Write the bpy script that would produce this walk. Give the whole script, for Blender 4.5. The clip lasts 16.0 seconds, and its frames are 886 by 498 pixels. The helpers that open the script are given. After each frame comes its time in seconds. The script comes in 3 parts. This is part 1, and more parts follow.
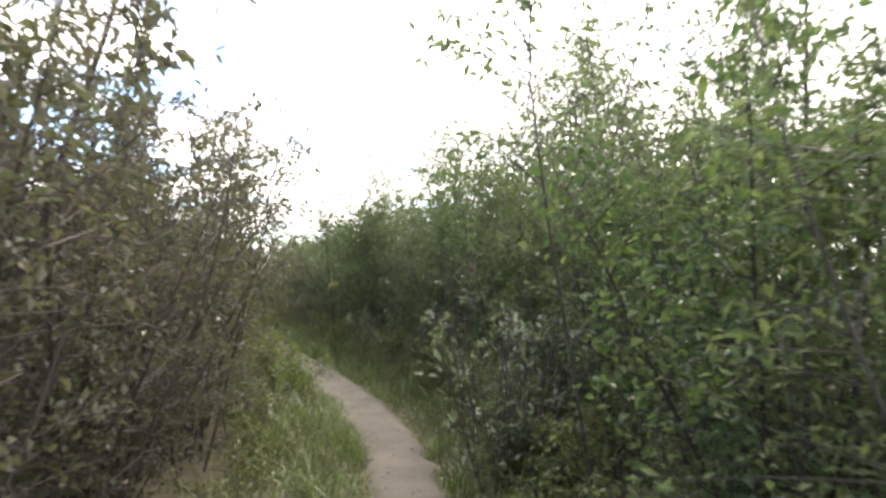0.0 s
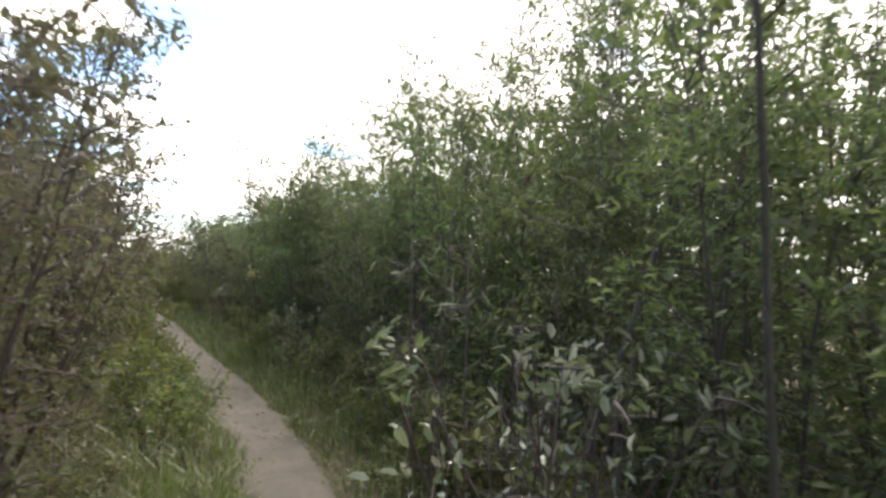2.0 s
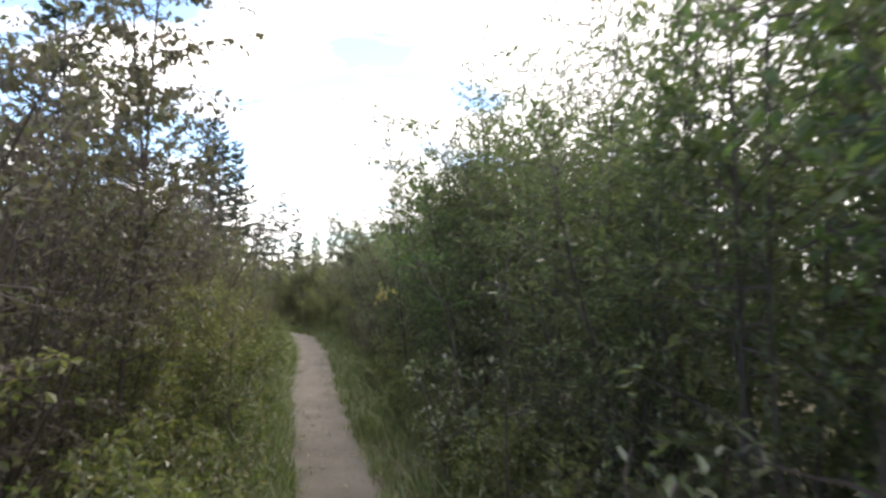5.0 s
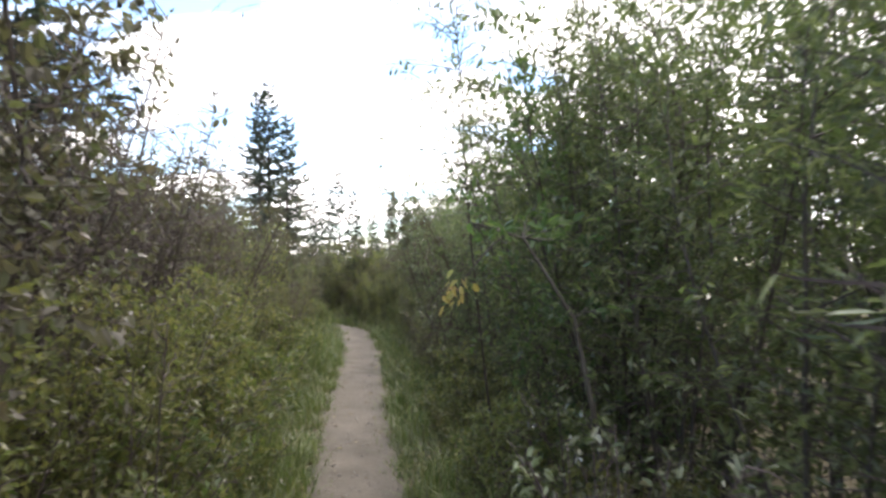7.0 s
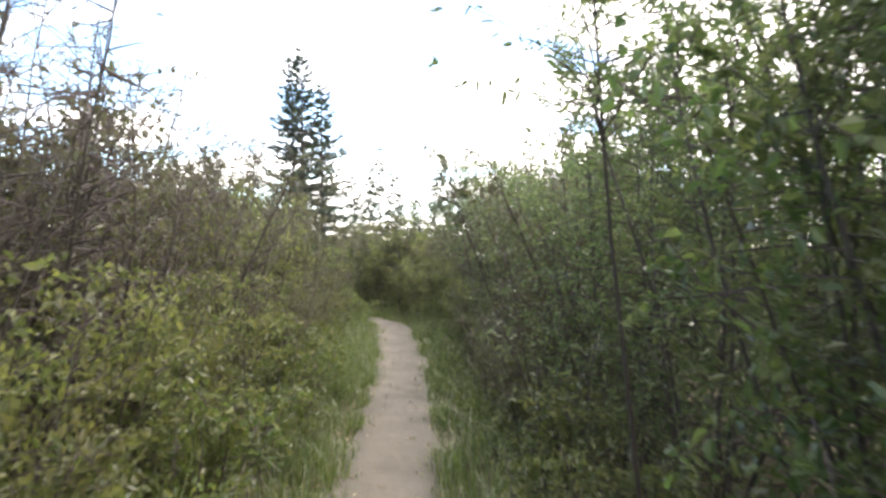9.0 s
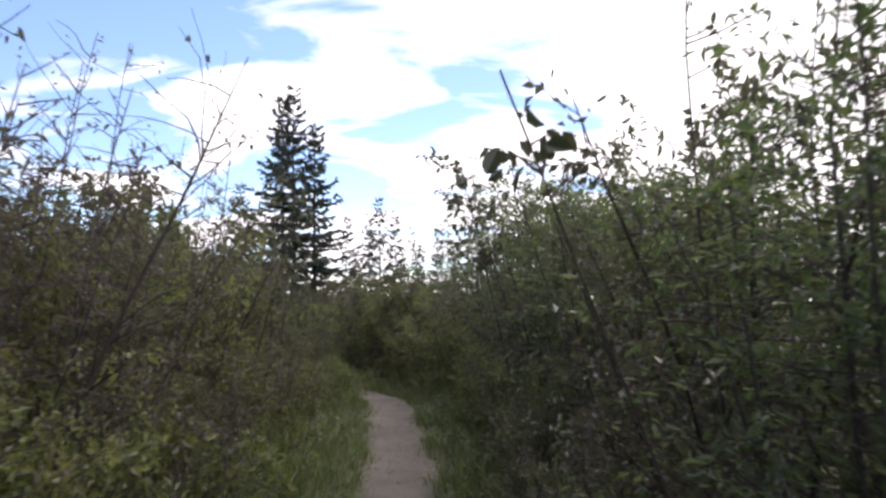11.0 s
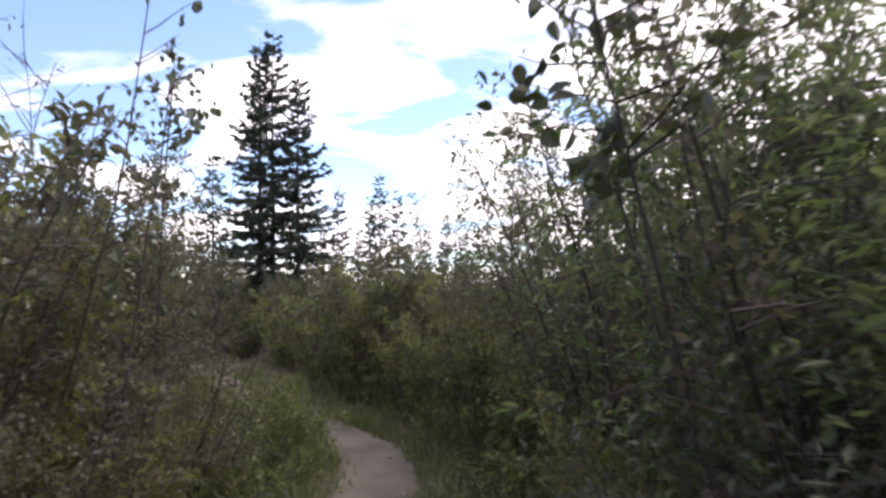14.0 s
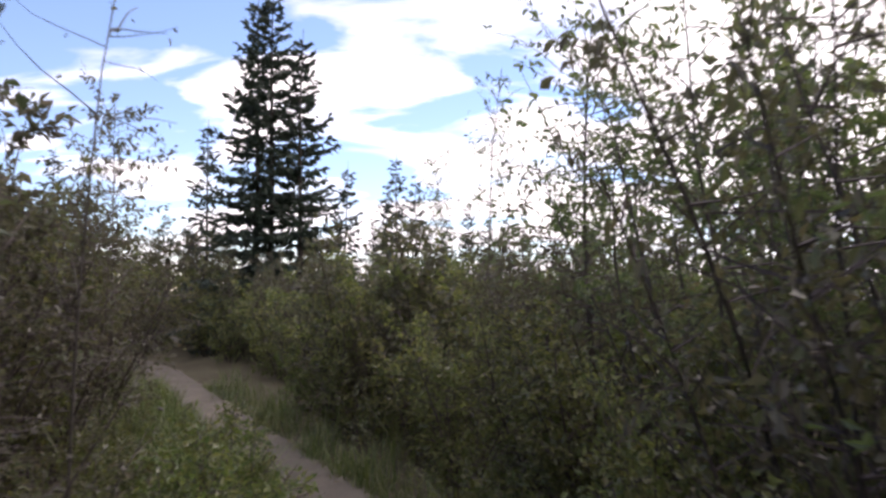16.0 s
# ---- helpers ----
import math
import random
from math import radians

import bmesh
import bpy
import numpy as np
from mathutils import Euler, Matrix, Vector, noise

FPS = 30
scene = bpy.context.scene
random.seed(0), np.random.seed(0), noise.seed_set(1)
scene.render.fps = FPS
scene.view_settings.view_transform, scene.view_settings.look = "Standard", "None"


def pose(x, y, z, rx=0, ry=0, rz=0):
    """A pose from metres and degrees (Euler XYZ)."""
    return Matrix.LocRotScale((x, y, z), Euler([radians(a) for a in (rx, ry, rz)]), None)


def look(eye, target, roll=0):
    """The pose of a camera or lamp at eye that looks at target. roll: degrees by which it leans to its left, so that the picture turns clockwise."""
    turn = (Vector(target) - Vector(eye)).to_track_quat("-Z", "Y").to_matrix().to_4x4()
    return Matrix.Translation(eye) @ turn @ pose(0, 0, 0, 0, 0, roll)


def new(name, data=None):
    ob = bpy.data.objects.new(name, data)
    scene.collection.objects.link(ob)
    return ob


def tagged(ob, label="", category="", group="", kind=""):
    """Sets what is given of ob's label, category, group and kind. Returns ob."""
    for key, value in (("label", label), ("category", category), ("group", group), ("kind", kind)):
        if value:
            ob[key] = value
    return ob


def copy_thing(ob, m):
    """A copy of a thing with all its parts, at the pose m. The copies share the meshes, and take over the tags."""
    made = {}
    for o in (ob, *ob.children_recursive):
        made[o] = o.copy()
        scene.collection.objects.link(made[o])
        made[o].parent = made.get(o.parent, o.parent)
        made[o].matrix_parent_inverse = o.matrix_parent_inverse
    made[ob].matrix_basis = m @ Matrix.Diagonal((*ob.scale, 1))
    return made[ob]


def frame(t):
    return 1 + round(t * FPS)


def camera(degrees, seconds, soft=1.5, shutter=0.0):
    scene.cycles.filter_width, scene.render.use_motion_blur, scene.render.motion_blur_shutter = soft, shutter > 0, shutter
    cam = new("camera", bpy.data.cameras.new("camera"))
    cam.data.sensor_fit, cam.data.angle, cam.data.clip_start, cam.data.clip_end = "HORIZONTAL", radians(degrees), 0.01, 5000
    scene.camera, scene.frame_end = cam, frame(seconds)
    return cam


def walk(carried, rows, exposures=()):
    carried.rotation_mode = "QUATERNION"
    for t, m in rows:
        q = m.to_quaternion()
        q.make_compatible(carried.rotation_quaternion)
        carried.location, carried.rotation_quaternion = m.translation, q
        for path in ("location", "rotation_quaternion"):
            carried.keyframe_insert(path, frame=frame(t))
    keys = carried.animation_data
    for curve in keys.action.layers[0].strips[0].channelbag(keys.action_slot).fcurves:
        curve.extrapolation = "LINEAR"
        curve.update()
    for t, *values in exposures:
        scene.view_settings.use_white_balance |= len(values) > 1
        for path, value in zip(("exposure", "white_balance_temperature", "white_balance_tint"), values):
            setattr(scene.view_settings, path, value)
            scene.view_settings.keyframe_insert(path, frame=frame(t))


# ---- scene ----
cam = camera(66.6, 16.0, soft=2.8, shutter=0.5)
PATH = [
    (0.0, pose(0, 0, 1.545, 92.4, 0, -19.5)),
    (0.5, pose(0.167, 0.634, 1.532, 92.7, 0, -20.1)),
    (1.0, pose(0.394, 1.296, 1.534, 92.7, -0.3, -20.2)),
    (1.5, pose(0.54, 1.872, 1.511, 92.9, -1.2, -22.8)),
    (2.0, pose(0.759, 2.429, 1.529, 91.8, -1.6, -24.1)),
    (2.5, pose(0.979, 3.008, 1.527, 91.1, -2.5, -24.6)),
    (3.0, pose(1.205, 3.627, 1.534, 93.3, -3.1, -21.7)),
    (3.5, pose(1.379, 4.201, 1.532, 94.7, -2.7, -17.2)),
    (4.0, pose(1.523, 4.871, 1.561, 93.3, -1.8, -13.9)),
    (4.5, pose(1.666, 5.499, 1.553, 92.6, -1.2, -11.3)),
    (5.0, pose(1.729, 6.226, 1.543, 92.6, -0.4, -9.2)),
    (7.5, pose(1.88, 9.48, 1.553, 90.2, -0.3, -3.8)),
    (8.0, pose(1.876, 10.053, 1.556, 88.8, -1.3, -6.2)),
    (8.5, pose(1.834, 10.894, 1.551, 88.3, -1.9, -4.3)),
    (9.0, pose(1.773, 11.53, 1.584, 89.7, -0.5, -0.5)),
    (11.5, pose(1.68, 14.78, 1.521, 94.8, -0.1, -0.1)),
    (12.0, pose(1.723, 15.323, 1.498, 94.6, 0.1, 0.4)),
    (12.5, pose(1.68, 15.988, 1.474, 94.5, -0.3, -0.7)),
    (13.0, pose(1.68, 16.738, 1.489, 94, -0.3, -1.1)),
    (13.5, pose(1.631, 17.379, 1.494, 94.1, -0.3, -0.7)),
    (14.0, pose(1.588, 18.098, 1.53, 94, -0.2, 0.3)),
    (14.5, pose(1.558, 18.629, 1.512, 94.3, -0.2, 0.8)),
    (15.0, pose(1.497, 19.324, 1.534, 93.8, -0.1, 1.3)),
    (15.5, pose(1.497, 19.996, 1.517, 93.7, -0.2, 2)),
    (16.0, pose(1.466, 20.612, 1.495, 93.7, -0.7, 1.9)),
]

walk(cam, PATH, exposures=[
    (0.0, 1.2, 6950, 13), (0.6, 1.04, 6950, 13), (1.2, 0.88, 6950, 14), (2.2, 0.96, 6950, 14), (2.8, 1.34, 6850, 14), (3.1, 1.38, 6850, 14), (3.5, 1.05, 6750, 14), (4.0, 0.8, 6700, 14),
    (5.0, 0.82, 6700, 15), (7.3, 1.1, 6700, 14), (8.3, 1.4, 6850, 13), (9.2, 1.45, 6850, 13), (10.6, 0.42, 6550, 19), (11.4, 0.04, 6400, 24), (12.6, 0.1, 6450, 24), (14.0, 0.22, 6500, 25), (16.0, 0.03, 6600, 26)])

# ---- sky and sun ----
SUN_UP, SUN_TURN = radians(46), radians(24)
world = bpy.data.worlds.new("sky")
scene.world = world
world.use_nodes = True
wn, wl = world.node_tree.nodes, world.node_tree.links
wn.clear()
w_out = wn.new("ShaderNodeOutputWorld")
w_bg = wn.new("ShaderNodeBackground")
w_sky = wn.new("ShaderNodeTexSky")
w_sky.sky_type = "NISHITA"
w_sky.sun_disc = False
w_sky.sun_elevation, w_sky.sun_rotation = SUN_UP, SUN_TURN
w_sky.altitude, w_sky.air_density, w_sky.dust_density, w_sky.ozone_density = 900, 1.1, 0.1, 3.0
w_co = wn.new("ShaderNodeTexCoord")
w_sep = wn.new("ShaderNodeSeparateXYZ")
w_up = wn.new("ShaderNodeMath"); w_up.operation = "MAXIMUM"; w_up.inputs[1].default_value = 0.0
w_add = wn.new("ShaderNodeMath"); w_add.operation = "ADD"; w_add.inputs[1].default_value = 0.22
w_px = wn.new("ShaderNodeMath"); w_px.operation = "DIVIDE"
w_py = wn.new("ShaderNodeMath"); w_py.operation = "DIVIDE"
w_cmb = wn.new("ShaderNodeCombineXYZ"); w_cmb.inputs[2].default_value = 5.7
w_noise = wn.new("ShaderNodeTexNoise")
w_noise.inputs["Scale"].default_value = 2.7
w_noise.inputs["Detail"].default_value = 7
w_noise.inputs["Roughness"].default_value = 0.5
w_noise.inputs["Distortion"].default_value = 0.4
w_ramp = wn.new("ShaderNodeMapRange")
w_ramp.inputs["From Min"].default_value, w_ramp.inputs["From Max"].default_value = 0.40, 0.53
w_mix = wn.new("ShaderNodeMix"); w_mix.data_type = "RGBA"
w_mix.inputs["B"].default_value = (11.5, 11.4, 11.2, 1)
wl.new(w_co.outputs["Generated"], w_sep.inputs[0])
wl.new(w_sep.outputs["Z"], w_up.inputs[0])
wl.new(w_up.outputs[0], w_add.inputs[0])
for axis, node in (("X", w_px), ("Y", w_py)):
    wl.new(w_sep.outputs[axis], node.inputs[0])
    wl.new(w_add.outputs[0], node.inputs[1])
wl.new(w_px.outputs[0], w_cmb.inputs[0])
wl.new(w_py.outputs[0], w_cmb.inputs[1])
w_map = wn.new("ShaderNodeMapping"); w_map.inputs["Scale"].default_value = (0.7, 1.25, 1)
wl.new(w_cmb.outputs[0], w_map.inputs[0])
wl.new(w_map.outputs[0], w_noise.inputs["Vector"])
w_east = wn.new("ShaderNodeMath"); w_east.operation = "MULTIPLY_ADD"; w_east.inputs[1].default_value = 0.22
wl.new(w_sep.outputs["X"], w_east.inputs[0])
wl.new(w_noise.outputs["Fac"], w_east.inputs[2])
wl.new(w_east.outputs[0], w_ramp.inputs["Value"])
wl.new(w_ramp.outputs["Result"], w_mix.inputs["Factor"])
w_clear = wn.new("ShaderNodeVectorMath"); w_clear.operation = "SCALE"; w_clear.inputs["Scale"].default_value = 1.3
wl.new(w_sky.outputs[0], w_clear.inputs[0])
wl.new(w_clear.outputs[0], w_mix.inputs["A"])
wl.new(w_mix.outputs["Result"], w_bg.inputs["Color"])
w_bg.inputs["Strength"].default_value = 0.15
wl.new(w_bg.outputs[0], w_out.inputs[0])

sun = new("sun", bpy.data.lights.new("sun", "SUN"))
sun.data.energy, sun.data.angle, sun.data.color = 1.05, radians(12), (1.0, 0.95, 0.87)
sun.matrix_world = look((20 * math.sin(SUN_TURN), 20 * math.cos(SUN_TURN), 20 * math.tan(SUN_UP)), (0, 0, 0))

# ---- materials ----
def material(name):
    m = bpy.data.materials.new(name)
    m.use_nodes = True
    n, l = m.node_tree.nodes, m.node_tree.links
    n.clear()
    return m, n, l, n.new("ShaderNodeOutputMaterial")


def ramp_of(n, colours):
    r = n.new("ShaderNodeValToRGB")
    e = r.color_ramp.elements
    while len(e) < len(colours):
        e.new(0.5)
    for i, c in enumerate(colours):
        e[i].position = i / (len(colours) - 1)
        e[i].color = (*c, 1)
    return r


def leaf_material(name, colours, through_share=0.35, rough=0.38):
    """Leaf blades: every blade its own shade, every plant a little of its own, light coming through."""
    m, n, l, out = material(name)
    geo, info, co = n.new("ShaderNodeNewGeometry"), n.new("ShaderNodeObjectInfo"), n.new("ShaderNodeTexCoord")
    ramp = ramp_of(n, colours)
    l.new(geo.outputs["Random Per Island"], ramp.inputs[0])
    spots = n.new("ShaderNodeTexNoise")
    spots.inputs["Scale"].default_value, spots.inputs["Detail"].default_value = 2.2, 3
    l.new(co.outputs["Object"], spots.inputs["Vector"])
    val = n.new("ShaderNodeMath"); val.operation = "MULTIPLY_ADD"
    val.inputs[1].default_value, val.inputs[2].default_value = 0.9, 0.48
    l.new(spots.outputs["Fac"], val.inputs[0])
    tone = n.new("ShaderNodeMath"); tone.operation = "MULTIPLY_ADD"
    tone.inputs[1].default_value = 0.4
    l.new(info.outputs["Random"], tone.inputs[0])
    l.new(val.outputs[0], tone.inputs[2])
    hue = n.new("ShaderNodeMath"); hue.operation = "MULTIPLY_ADD"
    hue.inputs[1].default_value, hue.inputs[2].default_value = 0.04, 0.44
    shift = n.new("ShaderNodeMath"); shift.operation = "MULTIPLY_ADD"
    shift.inputs[1].default_value, shift.inputs[2].default_value = 0.08, 0.0
    l.new(spots.outputs["Color"], shift.inputs[0])
    lift = n.new("ShaderNodeMath"); lift.operation = "ADD"
    l.new(shift.outputs[0], lift.inputs[0])
    l.new(hue.outputs[0], lift.inputs[1])
    l.new(info.outputs["Random"], hue.inputs[0])
    hsv = n.new("ShaderNodeHueSaturation")
    hsv.inputs["Saturation"].default_value = 0.86
    l.new(ramp.outputs[0], hsv.inputs["Color"])
    l.new(lift.outputs[0], hsv.inputs["Hue"])
    l.new(tone.outputs[0], hsv.inputs["Value"])
    p = n.new("ShaderNodeBsdfPrincipled")
    p.inputs["Roughness"].default_value = rough
    p.inputs["Specular IOR Level"].default_value = 0.6
    l.new(hsv.outputs[0], p.inputs["Base Color"])
    t = n.new("ShaderNodeBsdfTranslucent")
    warm = n.new("ShaderNodeMix"); warm.data_type = "RGBA"; warm.blend_type = "MULTIPLY"
    warm.inputs["Factor"].default_value = 1.0
    warm.inputs["B"].default_value = (1.3, 1.45, 0.75, 1)
    l.new(hsv.outputs[0], warm.inputs["A"])
    l.new(warm.outputs["Result"], t.inputs["Color"])
    mix = n.new("ShaderNodeMixShader")
    mix.inputs[0].default_value = through_share
    l.new(p.outputs[0], mix.inputs[1])
    l.new(t.outputs[0], mix.inputs[2])
    l.new(mix.outputs[0], out.inputs[0])
    return m


def rough_material(name, colours, scale, fine, bump=0.3, rough=0.85, stretch=(1, 1, 1)):
    """Bark, soil and sand: broad stains and fine grain in colour and relief."""
    m, n, l, out = material(name)
    co, mp = n.new("ShaderNodeTexCoord"), n.new("ShaderNodeMapping")
    mp.inputs["Scale"].default_value = stretch
    l.new(co.outputs["Object"], mp.inputs[0])
    big, small = n.new("ShaderNodeTexNoise"), n.new("ShaderNodeTexNoise")
    big.inputs["Scale"].default_value, big.inputs["Detail"].default_value = scale, 4
    small.inputs["Scale"].default_value, small.inputs["Detail"].default_value = fine, 6
    small.inputs["Roughness"].default_value = 0.7
    for t in (big, small):
        l.new(mp.outputs[0], t.inputs["Vector"])
    mid = n.new("ShaderNodeMix")
    mid.inputs["Factor"].default_value = 0.5
    l.new(big.outputs["Fac"], mid.inputs["A"])
    l.new(small.outputs["Fac"], mid.inputs["B"])
    spread = n.new("ShaderNodeMapRange")
    spread.inputs["From Min"].default_value, spread.inputs["From Max"].default_value = 0.3, 0.7
    l.new(mid.outputs["Result"], spread.inputs["Value"])
    ramp = ramp_of(n, colours)
    l.new(spread.outputs[0], ramp.inputs[0])
    p = n.new("ShaderNodeBsdfPrincipled")
    p.inputs["Roughness"].default_value = rough
    p.inputs["Specular IOR Level"].default_value = 0.25
    l.new(ramp.outputs[0], p.inputs["Base Color"])
    b = n.new("ShaderNodeBump")
    b.inputs["Strength"].default_value, b.inputs["Distance"].default_value = bump, 0.02
    l.new(small.outputs["Fac"], b.inputs["Height"])
    l.new(b.outputs[0], p.inputs["Normal"])
    l.new(p.outputs[0], out.inputs[0])
    return m


LEAF_WILLOW = leaf_material("willow_leaf", [(0.067, 0.092, 0.044), (0.09, 0.121, 0.057), (0.121, 0.149, 0.075), (0.172, 0.19, 0.109)], 0.5, 0.32)
LEAF_ALDER = leaf_material("alder_leaf", [(0.05, 0.09, 0.036), (0.072, 0.12, 0.046), (0.102, 0.156, 0.055), (0.156, 0.186, 0.072)], 0.5, 0.34)
LEAF_BROWN = leaf_material("turning_leaf", [(0.06, 0.052, 0.041), (0.084, 0.074, 0.055), (0.103, 0.089, 0.069), (0.087, 0.098, 0.055), (0.138, 0.103, 0.081)], 0.45, 0.42)
# paler shades: leaf undersides, with sky glints put into the colour as well
LEAF_GLOSS = leaf_material("glossy_leaf", [(0.09, 0.12, 0.06), (0.13, 0.16, 0.085), (0.20, 0.22, 0.15), (0.28, 0.29, 0.22)], 0.25, 0.2)
LEAF_HERB = leaf_material("herb_leaf", [(0.067, 0.095, 0.028), (0.095, 0.123, 0.036), (0.134, 0.151, 0.045), (0.19, 0.179, 0.062)], 0.45)
LEAF_YELLOW = leaf_material("yellow_leaf", [(0.34, 0.28, 0.07), (0.38, 0.32, 0.09), (0.22, 0.25, 0.07), (0.36, 0.25, 0.13)], 0.4, 0.4)
LEAF_OLIVE = leaf_material("olive_leaf", [(0.088, 0.106, 0.043), (0.119, 0.135, 0.053), (0.156, 0.165, 0.062), (0.206, 0.194, 0.075)], 0.48, 0.4)
LEAF_ASPEN = leaf_material("aspen_leaf", [(0.045, 0.055, 0.03), (0.06, 0.075, 0.036), (0.08, 0.09, 0.045), (0.10, 0.09, 0.05)], 0.2, 0.4)
LITTER = leaf_material("dry_leaf", [(0.12, 0.085, 0.05), (0.19, 0.14, 0.08), (0.26, 0.20, 0.11), (0.33, 0.28, 0.14)], 0.15, 0.6)
NEEDLE = leaf_material("spruce_needle", [(0.02, 0.035, 0.022), (0.028, 0.05, 0.03), (0.04, 0.062, 0.036)], 0.1, 0.5)
GRASS = leaf_material("grass_blade", [(0.06, 0.095, 0.025), (0.09, 0.125, 0.035), (0.125, 0.15, 0.05), (0.18, 0.18, 0.08)], 0.4, 0.45)
BARK_GREY = rough_material("grey_bark", [(0.05, 0.045, 0.04), (0.10, 0.09, 0.078), (0.17, 0.16, 0.14)], 6, 60, 0.5, 0.8, (1, 1, 0.25))
BARK_DARK = rough_material("dark_bark", [(0.035, 0.029, 0.025), (0.065, 0.054, 0.047), (0.10, 0.085, 0.075)], 6, 70, 0.5, 0.8, (1, 1, 0.25))
TWIG = rough_material("brown_twig", [(0.055, 0.042, 0.04), (0.095, 0.076, 0.072), (0.15, 0.125, 0.118)], 5, 40, 0.2, 0.7)
SAND = rough_material("trodden_sand", [(0.105, 0.09, 0.072), (0.185, 0.162, 0.133), (0.26, 0.23, 0.19)], 2.3, 70, 0.9, 0.9)
SOIL = rough_material("leafy_soil", [(0.06, 0.05, 0.034), (0.11, 0.095, 0.06), (0.14, 0.13, 0.075)], 1.3, 30, 0.6, 0.95)
STONE = rough_material("grey_pebble", [(0.14, 0.13, 0.12), (0.26, 0.24, 0.22), (0.36, 0.34, 0.31)], 9, 90, 0.3, 0.8)

# ---- mesh makers ----
rng = np.random.default_rng(7)


def unit(v):
    return v / np.maximum(np.linalg.norm(v, axis=-1, keepdims=True), 1e-9)


def mesh_of(name, verts, faces, mat, smooth=False):
    me = bpy.data.meshes.new(name)
    me.from_pydata(verts.tolist() if hasattr(verts, "tolist") else verts, [], faces)
    me.materials.append(mat)
    if smooth:
        me.shade_smooth()
    me.update()
    return me


def part(name, me, parent, label="", kind=""):
    ob = new(name, me)
    ob.parent = parent
    return tagged(ob, label=label, kind=kind)


def tube(points, radii, sides, start=0):
    """A tapered bent rod: its corners and faces."""
    pts = np.asarray(points, float)
    along = unit(np.gradient(pts, axis=0))
    ref = np.where(np.abs(along[:, 2:3]) > 0.9, np.array([[1.0, 0, 0]]), np.array([[0, 0, 1.0]]))
    a = unit(np.cross(along, ref))
    b = np.cross(along, a)
    ang = np.linspace(0, 2 * np.pi, sides, endpoint=False)
    ring = np.cos(ang)[None, :, None] * a[:, None] + np.sin(ang)[None, :, None] * b[:, None]
    verts = (pts[:, None] + ring * np.asarray(radii)[:, None, None]).reshape(-1, 3)
    faces = []
    for i in range(len(pts) - 1):
        for j in range(sides):
            k = (j + 1) % sides
            faces.append((start + i * sides + j, start + i * sides + k, start + (i + 1) * sides + k, start + (i + 1) * sides + j))
    faces.append(tuple(start + (len(pts) - 1) * sides + j for j in range(sides)))
    return verts, faces


def bent(start, way, length, steps, sag=0.0, wander=0.12):
    """A line that grows from start along way, wandering, rising or sagging."""
    p, d, pts = np.array(start, float), unit(np.array(way, float)), [np.array(start, float)]
    for _ in range(steps):
        d = unit(d + rng.normal(0, wander, 3) + np.array([0, 0, -sag]))
        p = p + d * length / steps
        pts.append(p.copy())
    return np.array(pts)


def blades(base, way, face, length, width, fold=0.22, curl=0.12, broad=0.45, coarse=False, oval=False):
    """Leaf blades, folded along the midrib and curled at the tip: corners and faces of them all."""
    d, nrm = unit(way), unit(face)
    s = unit(np.cross(d, nrm))
    nrm = np.cross(s, d)
    L, W = length[:, None], width[:, None]
    up = nrm * W * fold
    if coarse:
        verts = np.stack([base, base + d * L * 0.5 + s * W * 0.5 + up, base + d * L - nrm * L * curl, base + d * L * 0.5 - s * W * 0.5 + up], 1).reshape(-1, 3)
        i = np.arange(len(base))[:, None] * 4
        return verts, np.concatenate([i + np.array([[0, 1, 2]]), i + np.array([[0, 2, 3]])]).tolist()
    if oval:
        v = [base]
        for q, w in ((0.16, 0.34), (0.45, 0.5), (0.78, 0.3)):
            v.append(base + d * L * q + s * W * w + up * w * 2 - nrm * L * curl * q * q)
        v.append(base + d * L - nrm * L * curl)
        for q, w in ((0.78, 0.3), (0.45, 0.5), (0.16, 0.34)):
            v.append(base + d * L * q - s * W * w + up * w * 2 - nrm * L * curl * q * q)
        i = np.arange(len(base))[:, None] * 8
        return np.stack(v, 1).reshape(-1, 3), np.concatenate([i + np.array([[0, 1, 2, 3, 4]]), i + np.array([[0, 4, 5, 6, 7]])]).tolist()
    c = [base,
         base + d * L * broad * 0.7 + s * W * 0.5 + up,
         base + d * L * (broad + 0.3) + s * W * 0.38 + up - nrm * L * curl * 0.4,
         base + d * L - nrm * L * curl,
         base + d * L * (broad + 0.3) - s * W * 0.38 + up - nrm * L * curl * 0.4,
         base + d * L * broad * 0.7 - s * W * 0.5 + up]
    verts = np.stack(c, 1).reshape(-1, 3)
    i = np.arange(len(base))[:, None] * 6
    faces = np.concatenate([i + np.array([[0, 1, 2, 3]]), i + np.array([[0, 3, 4, 5]])]).tolist()
    return verts, faces


